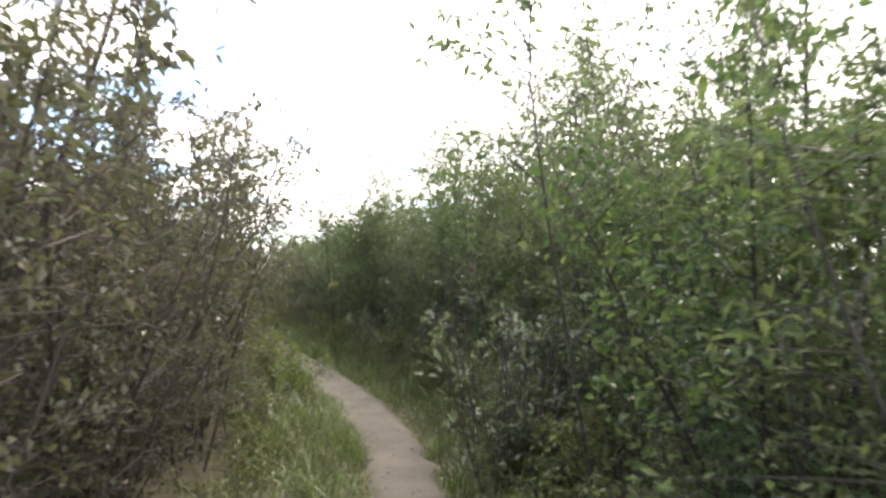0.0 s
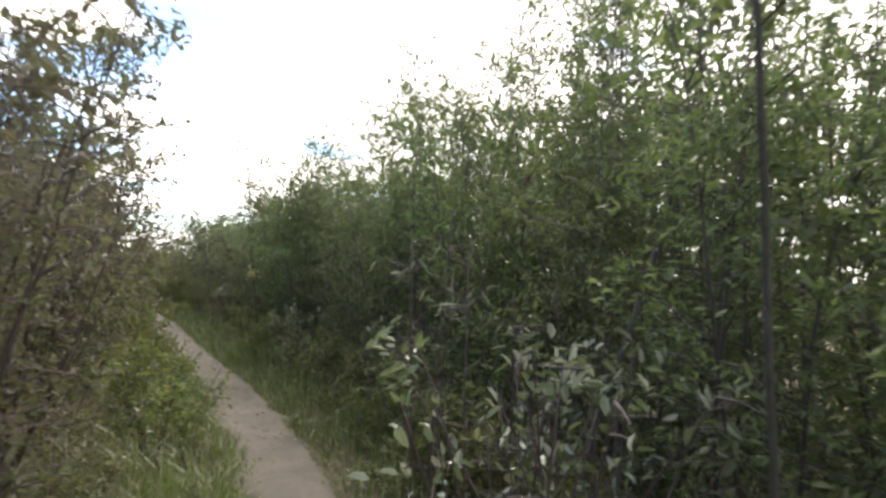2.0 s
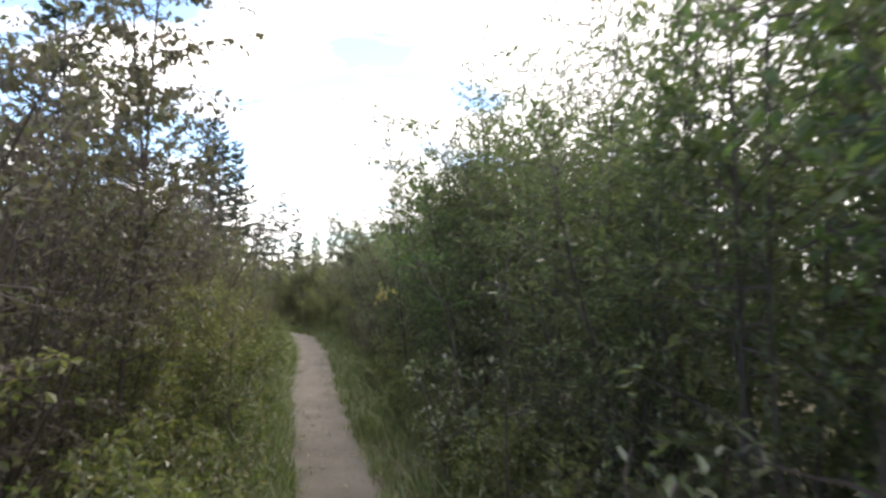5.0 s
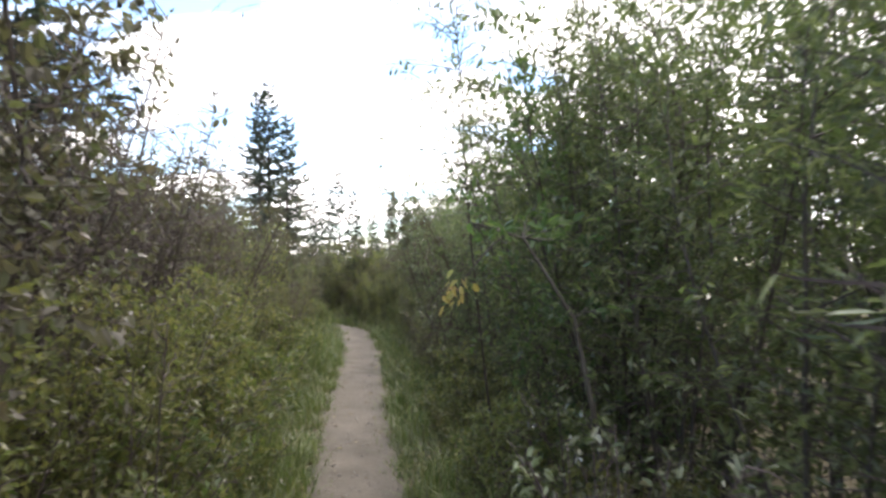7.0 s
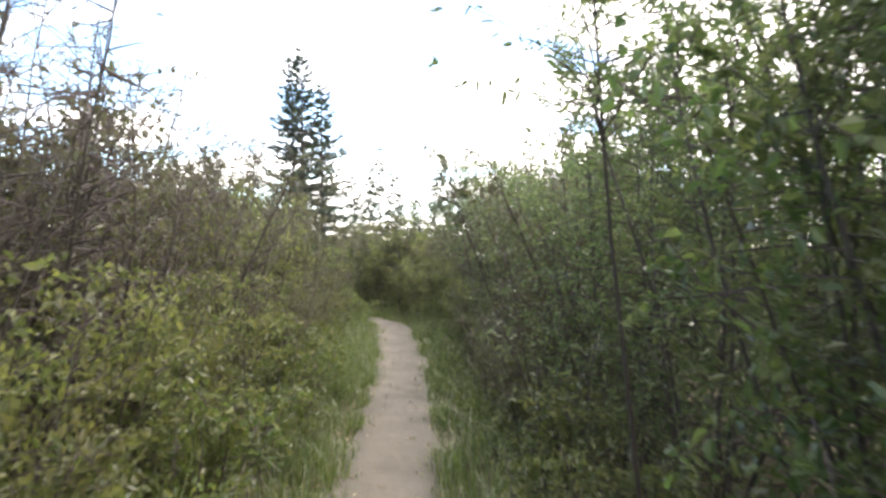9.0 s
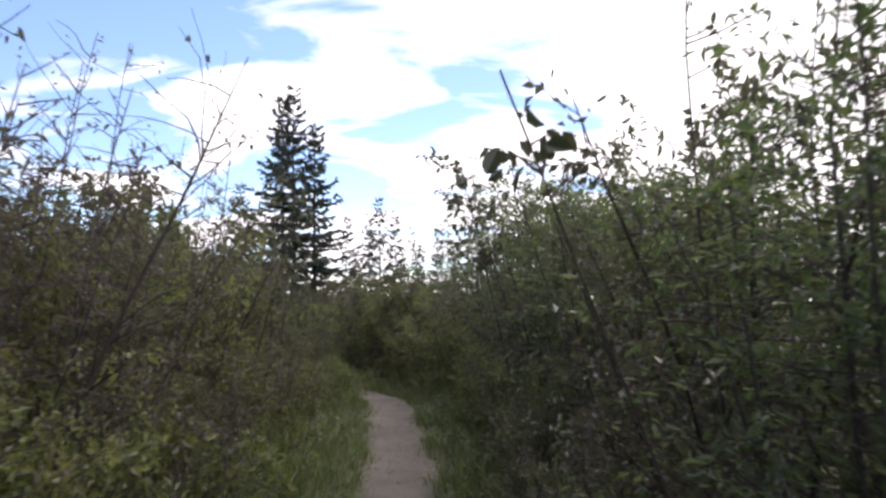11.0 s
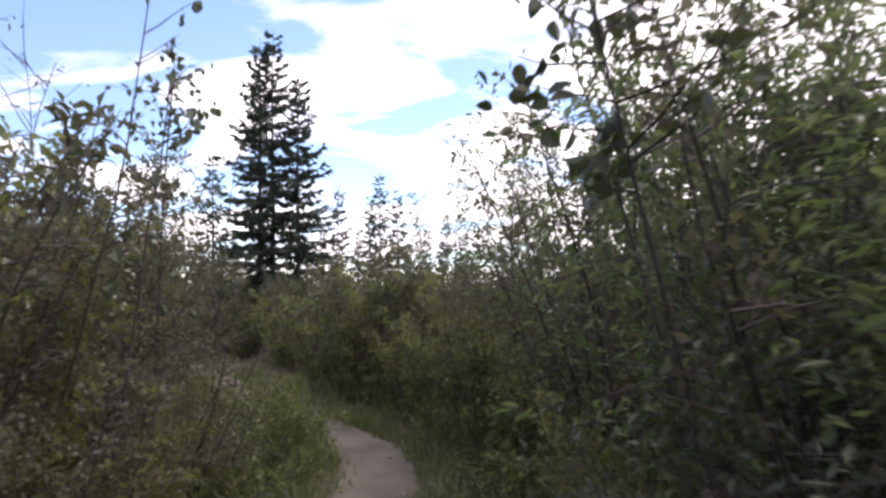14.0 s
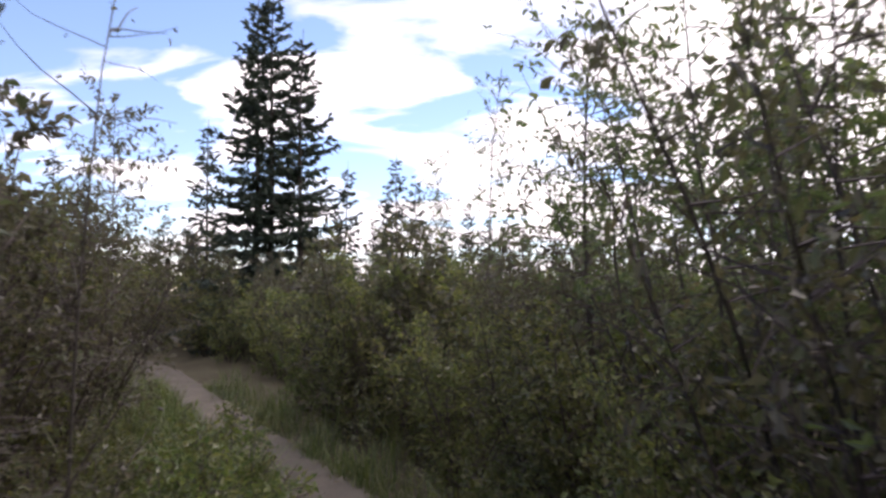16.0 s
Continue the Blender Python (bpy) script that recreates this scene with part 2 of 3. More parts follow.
def leaves_on(lines, per_line, leaf, spread=0.03, first=0.15, hang=0.2, up=0.8, coarse=False, oval=False):
    """Blades set along twigs. leaf: length, width."""
    base, way = [], []
    for pts in lines:
        n = max(1, int(rng.poisson(per_line)))
        f = rng.uniform(first, 1.0, n) * (len(pts) - 1)
        i = np.minimum(f.astype(int), len(pts) - 2)
        g = (f - i)[:, None]
        base.append(pts[i] * (1 - g) + pts[i + 1] * g + rng.normal(0, spread, (n, 3)))
        way.append(unit(pts[i + 1] - pts[i]) * 0.5)
    base, way = np.concatenate(base), np.concatenate(way)
    n = len(base)
    way = way + rng.normal(0, 0.6, (n, 3)) + np.array([0, 0, -hang])
    face = rng.normal(0, 0.75, (n, 3)) + np.array([0, 0, up])
    size = rng.uniform(0.6, 1.2, n)
    return blades(base, way, face, leaf[0] * size, leaf[1] * size * rng.uniform(0.8, 1.15, n), coarse=coarse, oval=oval)


def join_tubes(lines, r0, r1, sides=3):
    verts, faces, k = [], [], 0
    for pts in lines:
        r = np.linspace(r0, r1, len(pts)) * rng.uniform(0.7, 1.25)
        v, f = tube(pts, r, sides, k)
        verts.append(v); faces += f; k += len(v)
    return np.concatenate(verts), faces


def shrub(name, label, category, height, spread, stems, twigs, per_twig, leaf, leaf_mat, bark=BARK_GREY, low=0.06,
          stem_r=0.016, twig_len=0.24, hang=0.2, bare=0, group="", leaf_label="", coarse=False, steps=2):
    """A many-stemmed bush: stems, one net of fine twigs, its leaves."""
    base = new(name)
    tagged(base, label, category, group)
    lines = []
    for k in range(stems):
        a = 2 * np.pi * (k + rng.uniform(-0.3, 0.3)) / stems
        out = np.array([math.cos(a), math.sin(a), 0])
        h = height * rng.uniform(0.72, 1.0)
        lean = spread * rng.uniform(0.25, 0.95) / height
        root = out * rng.uniform(0.04, 0.16) * spread
        pts = bent(root - np.array([0, 0, 0.05]), out * lean * 1.15 + np.array([0, 0, 1]), h * 1.03, 7, -0.02, 0.07)
        v, f = tube(pts, np.linspace(stem_r * rng.uniform(0.7, 1.2), 0.003, len(pts)), 5)
        part("stem", mesh_of("stem", v, f, bark, True), base)
        net = []
        for _ in range(twigs):
            q = rng.uniform(low, 1.0) ** 0.9 * (len(pts) - 1)
            i = min(int(q), len(pts) - 2)
            at = pts[i] * (1 - q + i) + pts[i + 1] * (q - i)
            b = rng.uniform(0, 2 * np.pi)
            side = np.array([math.cos(b), math.sin(b), rng.uniform(-0.1, 0.9)]) + out * 0.35
            taper = 1.0 - 0.55 * q / (len(pts) - 1)
            net.append(bent(at, side, height * twig_len * taper * rng.uniform(0.5, 1.2), steps, 0.05, 0.2))
        lines.append((pts, net))
    net = [t for _, ts in lines for t in ts]
    v, f = join_tubes(net, 0.0045, 0.0016)
    part("twig_net", mesh_of("twig_net", v, f, TWIG), base, "net of fine brown twigs", "stuff")
    leafy = net[bare:] + [p[3:] for p, _ in lines]
    v, f = leaves_on(leafy, per_twig, leaf, hang=hang, coarse=coarse)
    part("foliage", mesh_of("foliage", v, f, leaf_mat), base, leaf_label, "stuff")
    return base


def spruce(name, label, height, spread, whorls, sprays, tops=((0, 0, 1, 1),), group="", needle=1.0, segs=4):
    """A spruce: trunks, drooping boughs in uneven tiers, each set with short needle sprays."""
    base = new(name)
    tagged(base, label, "tree", group)
    bough_lines, spray_b, spray_w, spray_l = [], [], [], []
    for tx, ty, tall, wide_by in tops:
        h = height * tall
        foot = np.array([tx, ty, -0.1])
        pts = np.array([foot + np.array([0.006 * math.sin(5 * f + tx) * h, 0.006 * math.cos(4 * f) * h, f * (h + 0.1)]) for f in np.linspace(0, 1, 9)])
        v, f = tube(pts, np.linspace(0.011 * height, 0.006, 9), 7)
        part("trunk", mesh_of("trunk", v, f, BARK_DARK, True), base)
        for w in range(whorls):
            tier = 0.05 + 0.94 * (max(0.0, w + rng.uniform(-0.2, 0.2)) / whorls) ** 0.95
            wide = rng.uniform(0.8, 1.15)
            n = int(rng.integers(5, 9)) if tier < 0.8 else 5
            for k in range(n):
                f0 = min(0.985, max(0.04, tier + rng.normal(0, 0.3) / whorls))
                a = 2 * np.pi * (k + rng.uniform(-0.45, 0.45)) / n + w * 1.7
                r = (spread * wide_by * (1 - f0) ** 0.9 * wide + 0.06) * rng.uniform(0.55, 1.15)
                at = foot + (pts[-1] - pts[0]) * f0
                line = bent(at, (math.cos(a), math.sin(a), -0.35 + 1.0 * f0), r, segs, 0.05, 0.07)
                line[-1, 2] += 0.13 * r
                bough_lines.append(line)
                m = max(4, int(sprays * r / spread) + 3)
                q = rng.uniform(0.05, 1.0, m) * segs
                i = np.minimum(q.astype(int), segs - 1)
                g = (q - i)[:, None]
                d = unit(line[i + 1] - line[i])
                side = np.cross(d, np.array([0, 0, 1.0])) * rng.choice([-1, 1], m)[:, None]
                spray_b.append(line[i] * (1 - g) + line[i + 1] * g)
                spray_w.append(d * 0.7 + side * rng.uniform(0.1, 1.0, m)[:, None] + np.array([0, 0, -0.3]) + rng.normal(0, 0.2, (m, 3)))
                spray_l.append(np.full(m, 0.10 + 0.007 * height) * rng.uniform(0.6, 1.5, m) * needle)
    v, f = join_tubes(bough_lines, 0.010, 0.003)
    part("bough_net", mesh_of("bough_net", v, f, BARK_DARK), base, "", "stuff")
    b, w, ln = np.concatenate(spray_b), np.concatenate(spray_w), np.concatenate(spray_l)
    face = rng.normal(0, 0.6, b.shape) + np.array([0, 0, 0.7])
    v, f = blades(b, w, face, ln, ln * 0.42, 0.3, 0.1, 0.4, True)
    part("needle_cover", mesh_of("needle_cover", v, f, NEEDLE), base, "dark blue-green needle sprays", "stuff")
    return base


def sapling(name, label, height, lean, turn, side_shoots, per_shoot, leaf, leaf_mat, bark=BARK_GREY, radius=0.014, category="tree",
            first=0.35, shoot_len=0.45, bend=-0.01, sides=6, group="", wander=0.035):
    """A thin young tree: one bowed stem, side shoots, few large leaves."""
    base = new(name)
    tagged(base, label, category, group)
    way = (math.cos(turn) * math.tan(lean), math.sin(turn) * math.tan(lean), 1)
    pts = bent((0, 0, -0.08), way, height / math.cos(lean), 9, bend, wander)
    v, f = tube(pts, np.linspace(radius, 0.003, len(pts)), sides)
    part("trunk", mesh_of("trunk", v, f, bark, True), base)
    net = []
    for _ in range(side_shoots):
        q = rng.uniform(first, 0.97) * (len(pts) - 1)
        i = min(int(q), len(pts) - 2)
        b = rng.uniform(0, 2 * np.pi)
        net.append(bent(pts[i] * (1 - q + i) + pts[i + 1] * (q - i), (math.cos(b), math.sin(b), rng.uniform(0.2, 1.0)),
                        shoot_len * rng.uniform(0.4, 1.2), 4, 0.03, 0.15))
    v, f = join_tubes(net, 0.005, 0.0016)
    part("branch_net", mesh_of("branch_net", v, f, bark), base, "", "stuff")
    if per_shoot:
        v, f = leaves_on(net + [pts[-3:]], per_shoot, leaf, 0.02, 0.3, 0.55, 0.3, oval=leaf[1] > 0.045)
        part("crown", mesh_of("crown", v, f, leaf_mat), base, "", "stuff")
    return base


# ---- ground ----
def trail_x(y):
    """The trail's middle, as it winds ahead."""
    ys = [-12, -6, -2, 0, 2, 4, 6, 8, 11, 13.7, 16, 18, 21, 23.2, 24.4, 25.5, 26.6, 28, 29.4, 30.8, 32, 33.5, 35, 36.5, 40, 60]
    xs = [-5.5, -2.6, -0.75, 0.05, 0.72, 1.28, 1.65, 1.81, 1.80, 1.60, 1.48, 1.42, 1.28, 1.06, 0.98, 0.62, -0.2, -1.05, -1.87, -2.75, -3.5, -4.5, -5.7, -9.5, -24, -150]
    return float(np.interp(y, ys, xs))


def smooth_trail(y):
    return sum(trail_x(y + d) for d in (-0.7, -0.35, 0, 0.35, 0.7)) / 5


def trail_half(y):
    return float(np.interp(y, [6, 12, 24, 30], [0.29, 0.365, 0.385, 0.33]))


def rise(x, y):
    d = abs(x - smooth_trail(y))
    n = noise.noise(Vector((x * 0.7, y * 0.7, 0.3))) * 0.10 + noise.noise(Vector((x * 2.3, y * 2.3, 5.3))) * 0.04
    return -0.03 + min(1.0, max(0.0, (d - 0.3) / 1.2)) * (0.07 + n)


def make_ground():
    xs = [-900, -300, -120, -60, -35, -22] + [-14 + 0.4 * i for i in range(71)] + [22, 35, 60, 120, 300, 900]
    ys = [-300, -120, -50, -25] + [-14 + 0.4 * i for i in range(141)] + [50, 70, 110, 200, 400, 900]
    bm = bmesh.new()
    grid = [[bm.verts.new((x, y, rise(x, y) if -40 < x < 40 and -40 < y < 60 else 0.0)) for x in xs] for y in ys]
    for j in range(len(ys) - 1):
        for i in range(len(xs) - 1):
            bm.faces.new((grid[j][i], grid[j][i + 1], grid[j + 1][i + 1], grid[j + 1][i]))
    me = bpy.data.meshes.new("ground")
    bm.to_mesh(me); bm.free()
    me.materials.append(SOIL)
    me.shade_smooth()
    return tagged(new("ground", me), "dark soil with moss and leaf litter under the bushes", "ground", kind="structure")


def make_trail():
    bm = bmesh.new()
    rows = []
    for k in range(600):
        y = -10 + k * 0.08
        x = smooth_trail(y)
        dx = smooth_trail(y + 0.2) - smooth_trail(y - 0.2)
        side = Vector((0.4, -dx, 0)).normalized()
        row = []
        for j in range(9):
            f = j / 4 - 1
            half = trail_half(y) + 0.07 * noise.noise(Vector((y * 0.9, 3 + f * 0.1, f))) + 0.09 * noise.noise(Vector((y * 2.7, 9, f))) + 0.06 * noise.noise(Vector((y * 8, 4, f)))
            c = Vector((x, y, 0)) + side * f * half
            z = 0.022 - 0.03 * (1 - f * f) * 0.6 + 0.005 * noise.noise(Vector((c.x * 5, c.y * 5, 1))) - (0.05 if abs(f) == 1 else 0)
            row.append(bm.verts.new((c.x, c.y, z)))
        rows.append(row)
    for a, b in zip(rows, rows[1:]):
        for j in range(8):
            bm.faces.new((a[j], a[j + 1], b[j + 1], b[j]))
    me = bpy.data.meshes.new("trail")
    bm.to_mesh(me); bm.free()
    me.materials.append(SAND)
    me.shade_smooth()
    return tagged(new("trail", me), "narrow beige trodden sandy footpath winding between bushes", "path", kind="structure")


make_ground()
make_trail()

# ---- plants: one of each kind, then copies along the trail ----
KINDS = {}
KINDS["willow"] = shrub("willow_bush", "dense green willow bush with narrow leaves beside the trail", "bush", 3.2, 1.15, 8, 44, 19, (0.066, 0.021), LEAF_WILLOW, group="willow bushes", coarse=True)
KINDS["willow2"] = shrub("willow_bush", "tall grey-green willow bush with upright stems", "bush", 3.8, 1.0, 9, 44, 16, (0.066, 0.022), LEAF_WILLOW, low=0.08, group="willow bushes", coarse=True)
KINDS["alder"] = shrub("alder_bush", "broad dark green alder bush with oval leaves", "bush", 2.8, 1.15, 8, 42, 13, (0.055, 0.034), LEAF_ALDER, BARK_DARK, group="alder bushes")
KINDS["brown"] = shrub("thicket_bush", "brownish twiggy bush with thin turning leaves", "bush", 2.6, 1.05, 10, 31, 11, (0.05, 0.027), LEAF_BROWN, BARK_DARK, group="twiggy bushes", coarse=True)
KINDS["bare"] = shrub("bare_bush", "grey leafless upright twiggy bush", "bush", 2.5, 0.95, 16, 40, 1.0, (0.045, 0.02), LEAF_BROWN, BARK_GREY, low=0.2, twig_len=0.2, stem_r=0.011, group="twiggy bushes")
KINDS["herb"] = shrub("low_bush", "low yellow-green leafy bush at the trail's edge", "bush", 0.95, 0.5, 7, 16, 8, (0.062, 0.03), LEAF_HERB, TWIG, stem_r=0.006, twig_len=0.3, group="low bushes", coarse=True, steps=1)
KINDS["olive"] = shrub("olive_bush", "olive and yellowish leafy bush", "bush", 1.8, 0.85, 8, 36, 10, (0.06, 0.032), LEAF_OLIVE, TWIG, stem_r=0.009, group="olive bushes", coarse=True)
KINDS["back"] = shrub("willow_thicket", "tall green willow thicket behind the trailside bushes", "bush", 4.0, 1.5, 7, 30, 16, (0.105, 0.048), LEAF_WILLOW, group="willow thickets", coarse=True, steps=1)
KINDS["backbrown"] = shrub("brown_thicket", "brown-green thicket of turning leaves", "bush", 3.0, 1.4, 7, 28, 11, (0.12, 0.056), LEAF_BROWN, BARK_DARK, group="brown thickets", coarse=True, steps=1)
KINDS["backolive"] = shrub("olive_thicket", "grey-green thicket where the trail swings away", "bush", 2.4, 1.3, 7, 27, 11, (0.115, 0.052), LEAF_OLIVE, BARK_DARK, group="olive thickets", coarse=True, steps=1)
KINDS["skirt"] = shrub("undergrowth_bush", "small olive green bush under the willows", "bush", 1.0, 0.42, 7, 22, 9, (0.065, 0.03), LEAF_OLIVE, TWIG, stem_r=0.006, twig_len=0.3, group="undergrowth bushes", coarse=True, steps=1)
used = set()
TALL = {"willow": 3.2, "willow2": 3.8, "alder": 2.8, "brown": 2.6, "bare": 2.5, "herb": 0.95, "olive": 1.8, "back": 4.0, "backbrown": 3.0, "backolive": 2.4, "skirt": 1.0}


def put(kind, x, y, size=1.0, turn=None, tall=1.0):
    turn = rng.uniform(0, 360) if turn is None else turn
    m = pose(x, y, rise(x, y) - 0.01, 0, 0, turn)
    ob = KINDS[kind]
    if kind not in used:
        used.add(kind)
        ob.matrix_basis = m
    else:
        ob = copy_thing(ob, m)
    ob.scale = (size, size, size * tall)
    return ob


def row_of(y0, y1, step, off, kinds, size, jitter=0.25, tall=1.0):
    """Bushes along one side of the trail, off metres from its middle (to the right if positive)."""
    y = y0
    while y < y1:
        k = kinds[int(rng.integers(len(kinds)))]
        put(k, smooth_trail(y) + off + rng.normal(0, jitter), y + rng.normal(0, 0.2), size * rng.uniform(0.88, 1.12), None, tall * rng.uniform(0.9, 1.1))
        y += step * rng.uniform(0.8, 1.2)


def wall_of(y0, y1, step, off, kinds, height, width=0.9, jitter=0.1):
    """A row of bushes whose tops stand about height metres high; width scales their spread."""
    y = y0
    while y < y1:
        k = kinds[int(rng.integers(len(kinds)))]
        tall = height * rng.uniform(0.88, 1.1) / (TALL[k] * width)
        put(k, smooth_trail(y) + off + rng.normal(0, jitter), y + rng.normal(0, 0.2), width * rng.uniform(0.92, 1.08), None, tall)
        y += step * rng.uniform(0.8, 1.2)


# right-hand wall of bushes
wall_of(-1.2, 6.2, 0.95, 1.62, ("willow", "alder", "willow", "willow2"), 2.55, 0.84, 0.08)
wall_of(6.2, 9.4, 0.95, 1.62, ("willow", "alder", "willow", "willow2"), 3.1, 0.84, 0.08)
wall_of(9.4, 13.0, 0.95, 1.62, ("willow", "alder", "willow", "willow2"), 2.8, 0.86, 0.08)
wall_of(13.0, 16.5, 0.95, 1.62, ("willow", "alder", "willow", "willow2"), 3.05, 0.86, 0.08)
wall_of(-1.0, 6.5, 1.05, 2.8, ("back",), 2.9, 0.82, 0.15)
wall_of(6.5, 8.8, 1.05, 2.8, ("back",), 3.7, 0.82, 0.15)
wall_of(9.0, 13.0, 1.05, 2.8, ("back",), 3.2, 0.88, 0.15)
wall_of(13.0, 17.0, 1.05, 2.8, ("back",), 3.7, 0.9, 0.15)
row_of(-1.0, 18.0, 2.3, 5.2, ("back",), 0.95, 0.4, 1.05)
wall_of(16.4, 21.2, 0.8, 1.6, ("brown", "willow", "willow2", "brown"), 2.75, 0.9, 0.06)
wall_of(21.2, 24.3, 0.9, 1.65, ("brown", "willow2", "brown", "willow"), 2.95, 0.88, 0.08)
wall_of(17.0, 21.5, 1.0, 2.75, ("back", "back", "backbrown"), 3.15, 0.88, 0.15)
wall_of(21.5, 25.5, 1.0, 2.75, ("back", "back", "backbrown"), 3.3, 0.9, 0.15)
row_of(18.0, 32.0, 2.2, 5.8, ("back", "back", "backbrown"), 0.95, 0.5)
for x, y in ((5.4, 2.6), (6.6, 4.6), (5.9, 0.8), (3.6, 0.2)):
    put("back", x, y, 0.82)
# a skirt of small bushes under them, in lighter olive to lift the shade
row_of(-0.6, 24.0, 0.9, 1.12, ("skirt",), 0.85, 0.05, 1.0)
# left-hand side: dark twiggy growth, then leafless bushes, then turning leaves
row_of(-1.0, 2.6, 0.68, -2.1, ("brown", "brown", "willow2", "brown", "bare"), 1.0, 0.10, 1.08)
row_of(2.7, 6.2, 0.68, -1.9, ("brown", "brown", "willow2", "brown", "bare"), 1.0, 0.10, 1.08)
row_of(-1.0, 8.0, 1.15, -3.3, ("backbrown", "back", "backbrown"), 1.0, 0.2, 1.12)
row_of(6.3, 11.0, 0.9, -1.95, ("brown", "olive", "brown"), 1.02, 0.10, 1.1)
row_of(7.5, 12.5, 1.3, -3.2, ("backbrown", "brown"), 1.05, 0.2, 1.15)
wall_of(11.2, 18.0, 0.75, -2.3, ("bare", "bare", "bare", "brown"), 2.95, 1.05, 0.12)
row_of(12.5, 19.0, 1.3, -3.8, ("bare", "backbrown"), 1.0, 0.2)
wall_of(11.0, 17.2, 0.7, -1.5, ("olive",), 1.55, 0.78, 0.08)
wall_of(17.2, 23.4, 0.8, -1.3, ("olive", "brown", "olive"), 1.35, 0.6, 0.08)
wall_of(16.8, 24.0, 0.8, 1.08, ("olive", "brown"), 1.3, 0.52, 0.06)
wall_of(18.0, 23.6, 0.7, -2.1, ("brown", "brown", "olive", "brown"), 2.65, 0.95, 0.10)
wall_of(23.8, 27.2, 0.8, -2.5, ("brown", "brown", "olive"), 2.75, 0.95, 0.10)
for x, y, s in ((0.3, 23.5, 0.75), (0.28, 24.0, 0.8), (0.12, 24.5, 0.8), (-0.1, 25.0, 0.78), (-0.4, 25.4, 0.75), (0.0, 24.1, 0.85)):
    put("herb", x, y, s)
wall_of(18.5, 26.0, 0.95, -3.4, ("backbrown", "backbrown", "brown"), 2.95, 0.98, 0.2)
wall_of(24.4, 29.0, 0.9, -3.7, ("backbrown", "backolive"), 3.0, 0.95, 0.2)
row_of(0.0, 30.0, 1.9, -5.4, ("backbrown", "back", "backbrown"), 0.95, 0.4)
# low growth at the trail's edges
row_of(8.5, 17.5, 0.6, -1.0, ("herb",), 1.0, 0.08, 0.95)
row_of(17.5, 22.5, 0.6, -1.0, ("herb",), 0.85, 0.08, 0.85)
row_of(22.5, 27.0, 0.6, -1.05, ("herb",), 0.6, 0.12, 0.8)
row_of(20.5, 27.5, 0.55, -1.6, ("herb",), 0.75, 0.15, 0.7)
row_of(-0.6, 8.5, 0.9, -1.2, ("herb",), 0.7, 0.15, 0.7)
row_of(-0.5, 25.0, 0.7, 0.84, ("herb",), 0.66, 0.06, 0.8)
row_of(0.0, 25.0, 1.1, -0.72, ("herb",), 0.45, 0.06, 0.7)
row_of(23.6, 29.0, 0.6, 1.15, ("herb", "herb", "olive"), 0.85, 0.10)
row_of(24.0, 29.0, 0.7, 1.55, ("olive", "brown"), 0.7, 0.12)
row_of(24.2, 30.0, 0.9, 2.4, ("brown", "backolive"), 0.75, 0.2)
# thicket ahead, where the trail swings away
for k in range(80):
    y = 25.5 + 16 * (k / 80) + rng.uniform(-0.4, 0.4)
    x = rng.uniform(-1.5, 7.5) if k % 3 else rng.uniform(-13, -2)
    near = min(math.hypot(x - smooth_trail(y + s), s) for s in (-2, -1.5, -1, -0.5, 0, 0.5, 1, 1.5, 2))
    if near > 1.25:
        put(("backolive", "backbrown", "backolive", "backbrown", "brown")[k % 5], x, y, rng.uniform(0.78, 1.02), None, (1.05, 0.85, 1.05, 0.85, 0.95)[k % 5])
for k in range(15):
    put(("backolive", "backolive", "backbrown")[k % 3], -20 + 2.7 * k + rng.uniform(-1, 1), rng.uniform(43, 54), rng.uniform(0.95, 1.2))

# young glossy-leaved poplars low in the bushes, added for the glints there
KINDS["gloss"] = shrub("poplar_seedling", "young poplar with glossy leaves, sky glints painted in pale shades", "bush", 1.25, 0.35, 5, 8, 3.4, (0.065, 0.027), LEAF_GLOSS, TWIG, stem_r=0.007, twig_len=0.22, hang=0.0, group="poplar seedlings")
for x, y, s in ((2.5, 4.7, 1.15), (2.75, 5.2, 1.2), (2.3, 2.3, 1.0), (2.7, 8.0, 1.0), (2.7, 11.6, 0.8), (2.85, 12.2, 0.85), (0.3, 18.9, 0.5), (0.1, 19.8, 0.55),
                (2.5, 15.6, 1.0), (2.45, 19.4, 0.9), (0.5, 12.9, 0.7), (0.75, 9.3, 0.6), (2.35, 21.8, 0.8), (0.0, 23.6, 0.55), (-0.9, 27.6, 0.6), (0.55, 26.9, 0.6), (0.3, 6.4, 0.9)):
    put("gloss", x, y, s)
for x, y, s in ((1.98, 4.55, 1.2), (2.05, 4.85, 1.15), (2.1, 4.3, 1.1), (2.15, 4.5, 1.2), (2.2, 4.25, 1.1), (2.08, 4.42, 1.0), (2.6, 10.9, 0.95), (2.55, 11.2, 0.85), (2.5, 17.9, 0.9), (2.4, 18.6, 0.8), (2.55, 20.4, 0.95), (0.25, 17.8, 0.8), (0.15, 18.5, 0.7)):
    put("gloss", x, y, s)
# wands share LEAF_GLOSS, so their paleness holds painted glints too
KINDS["pale"] = sapling("willow_wand", "slender willow wand with long pale curved leaves", 1.9, radians(3), 0.0, 12, 2.2, (0.085, 0.010), LEAF_GLOSS, TWIG, 0.008, "bush", first=0.35, shoot_len=0.22, group="willow wands")
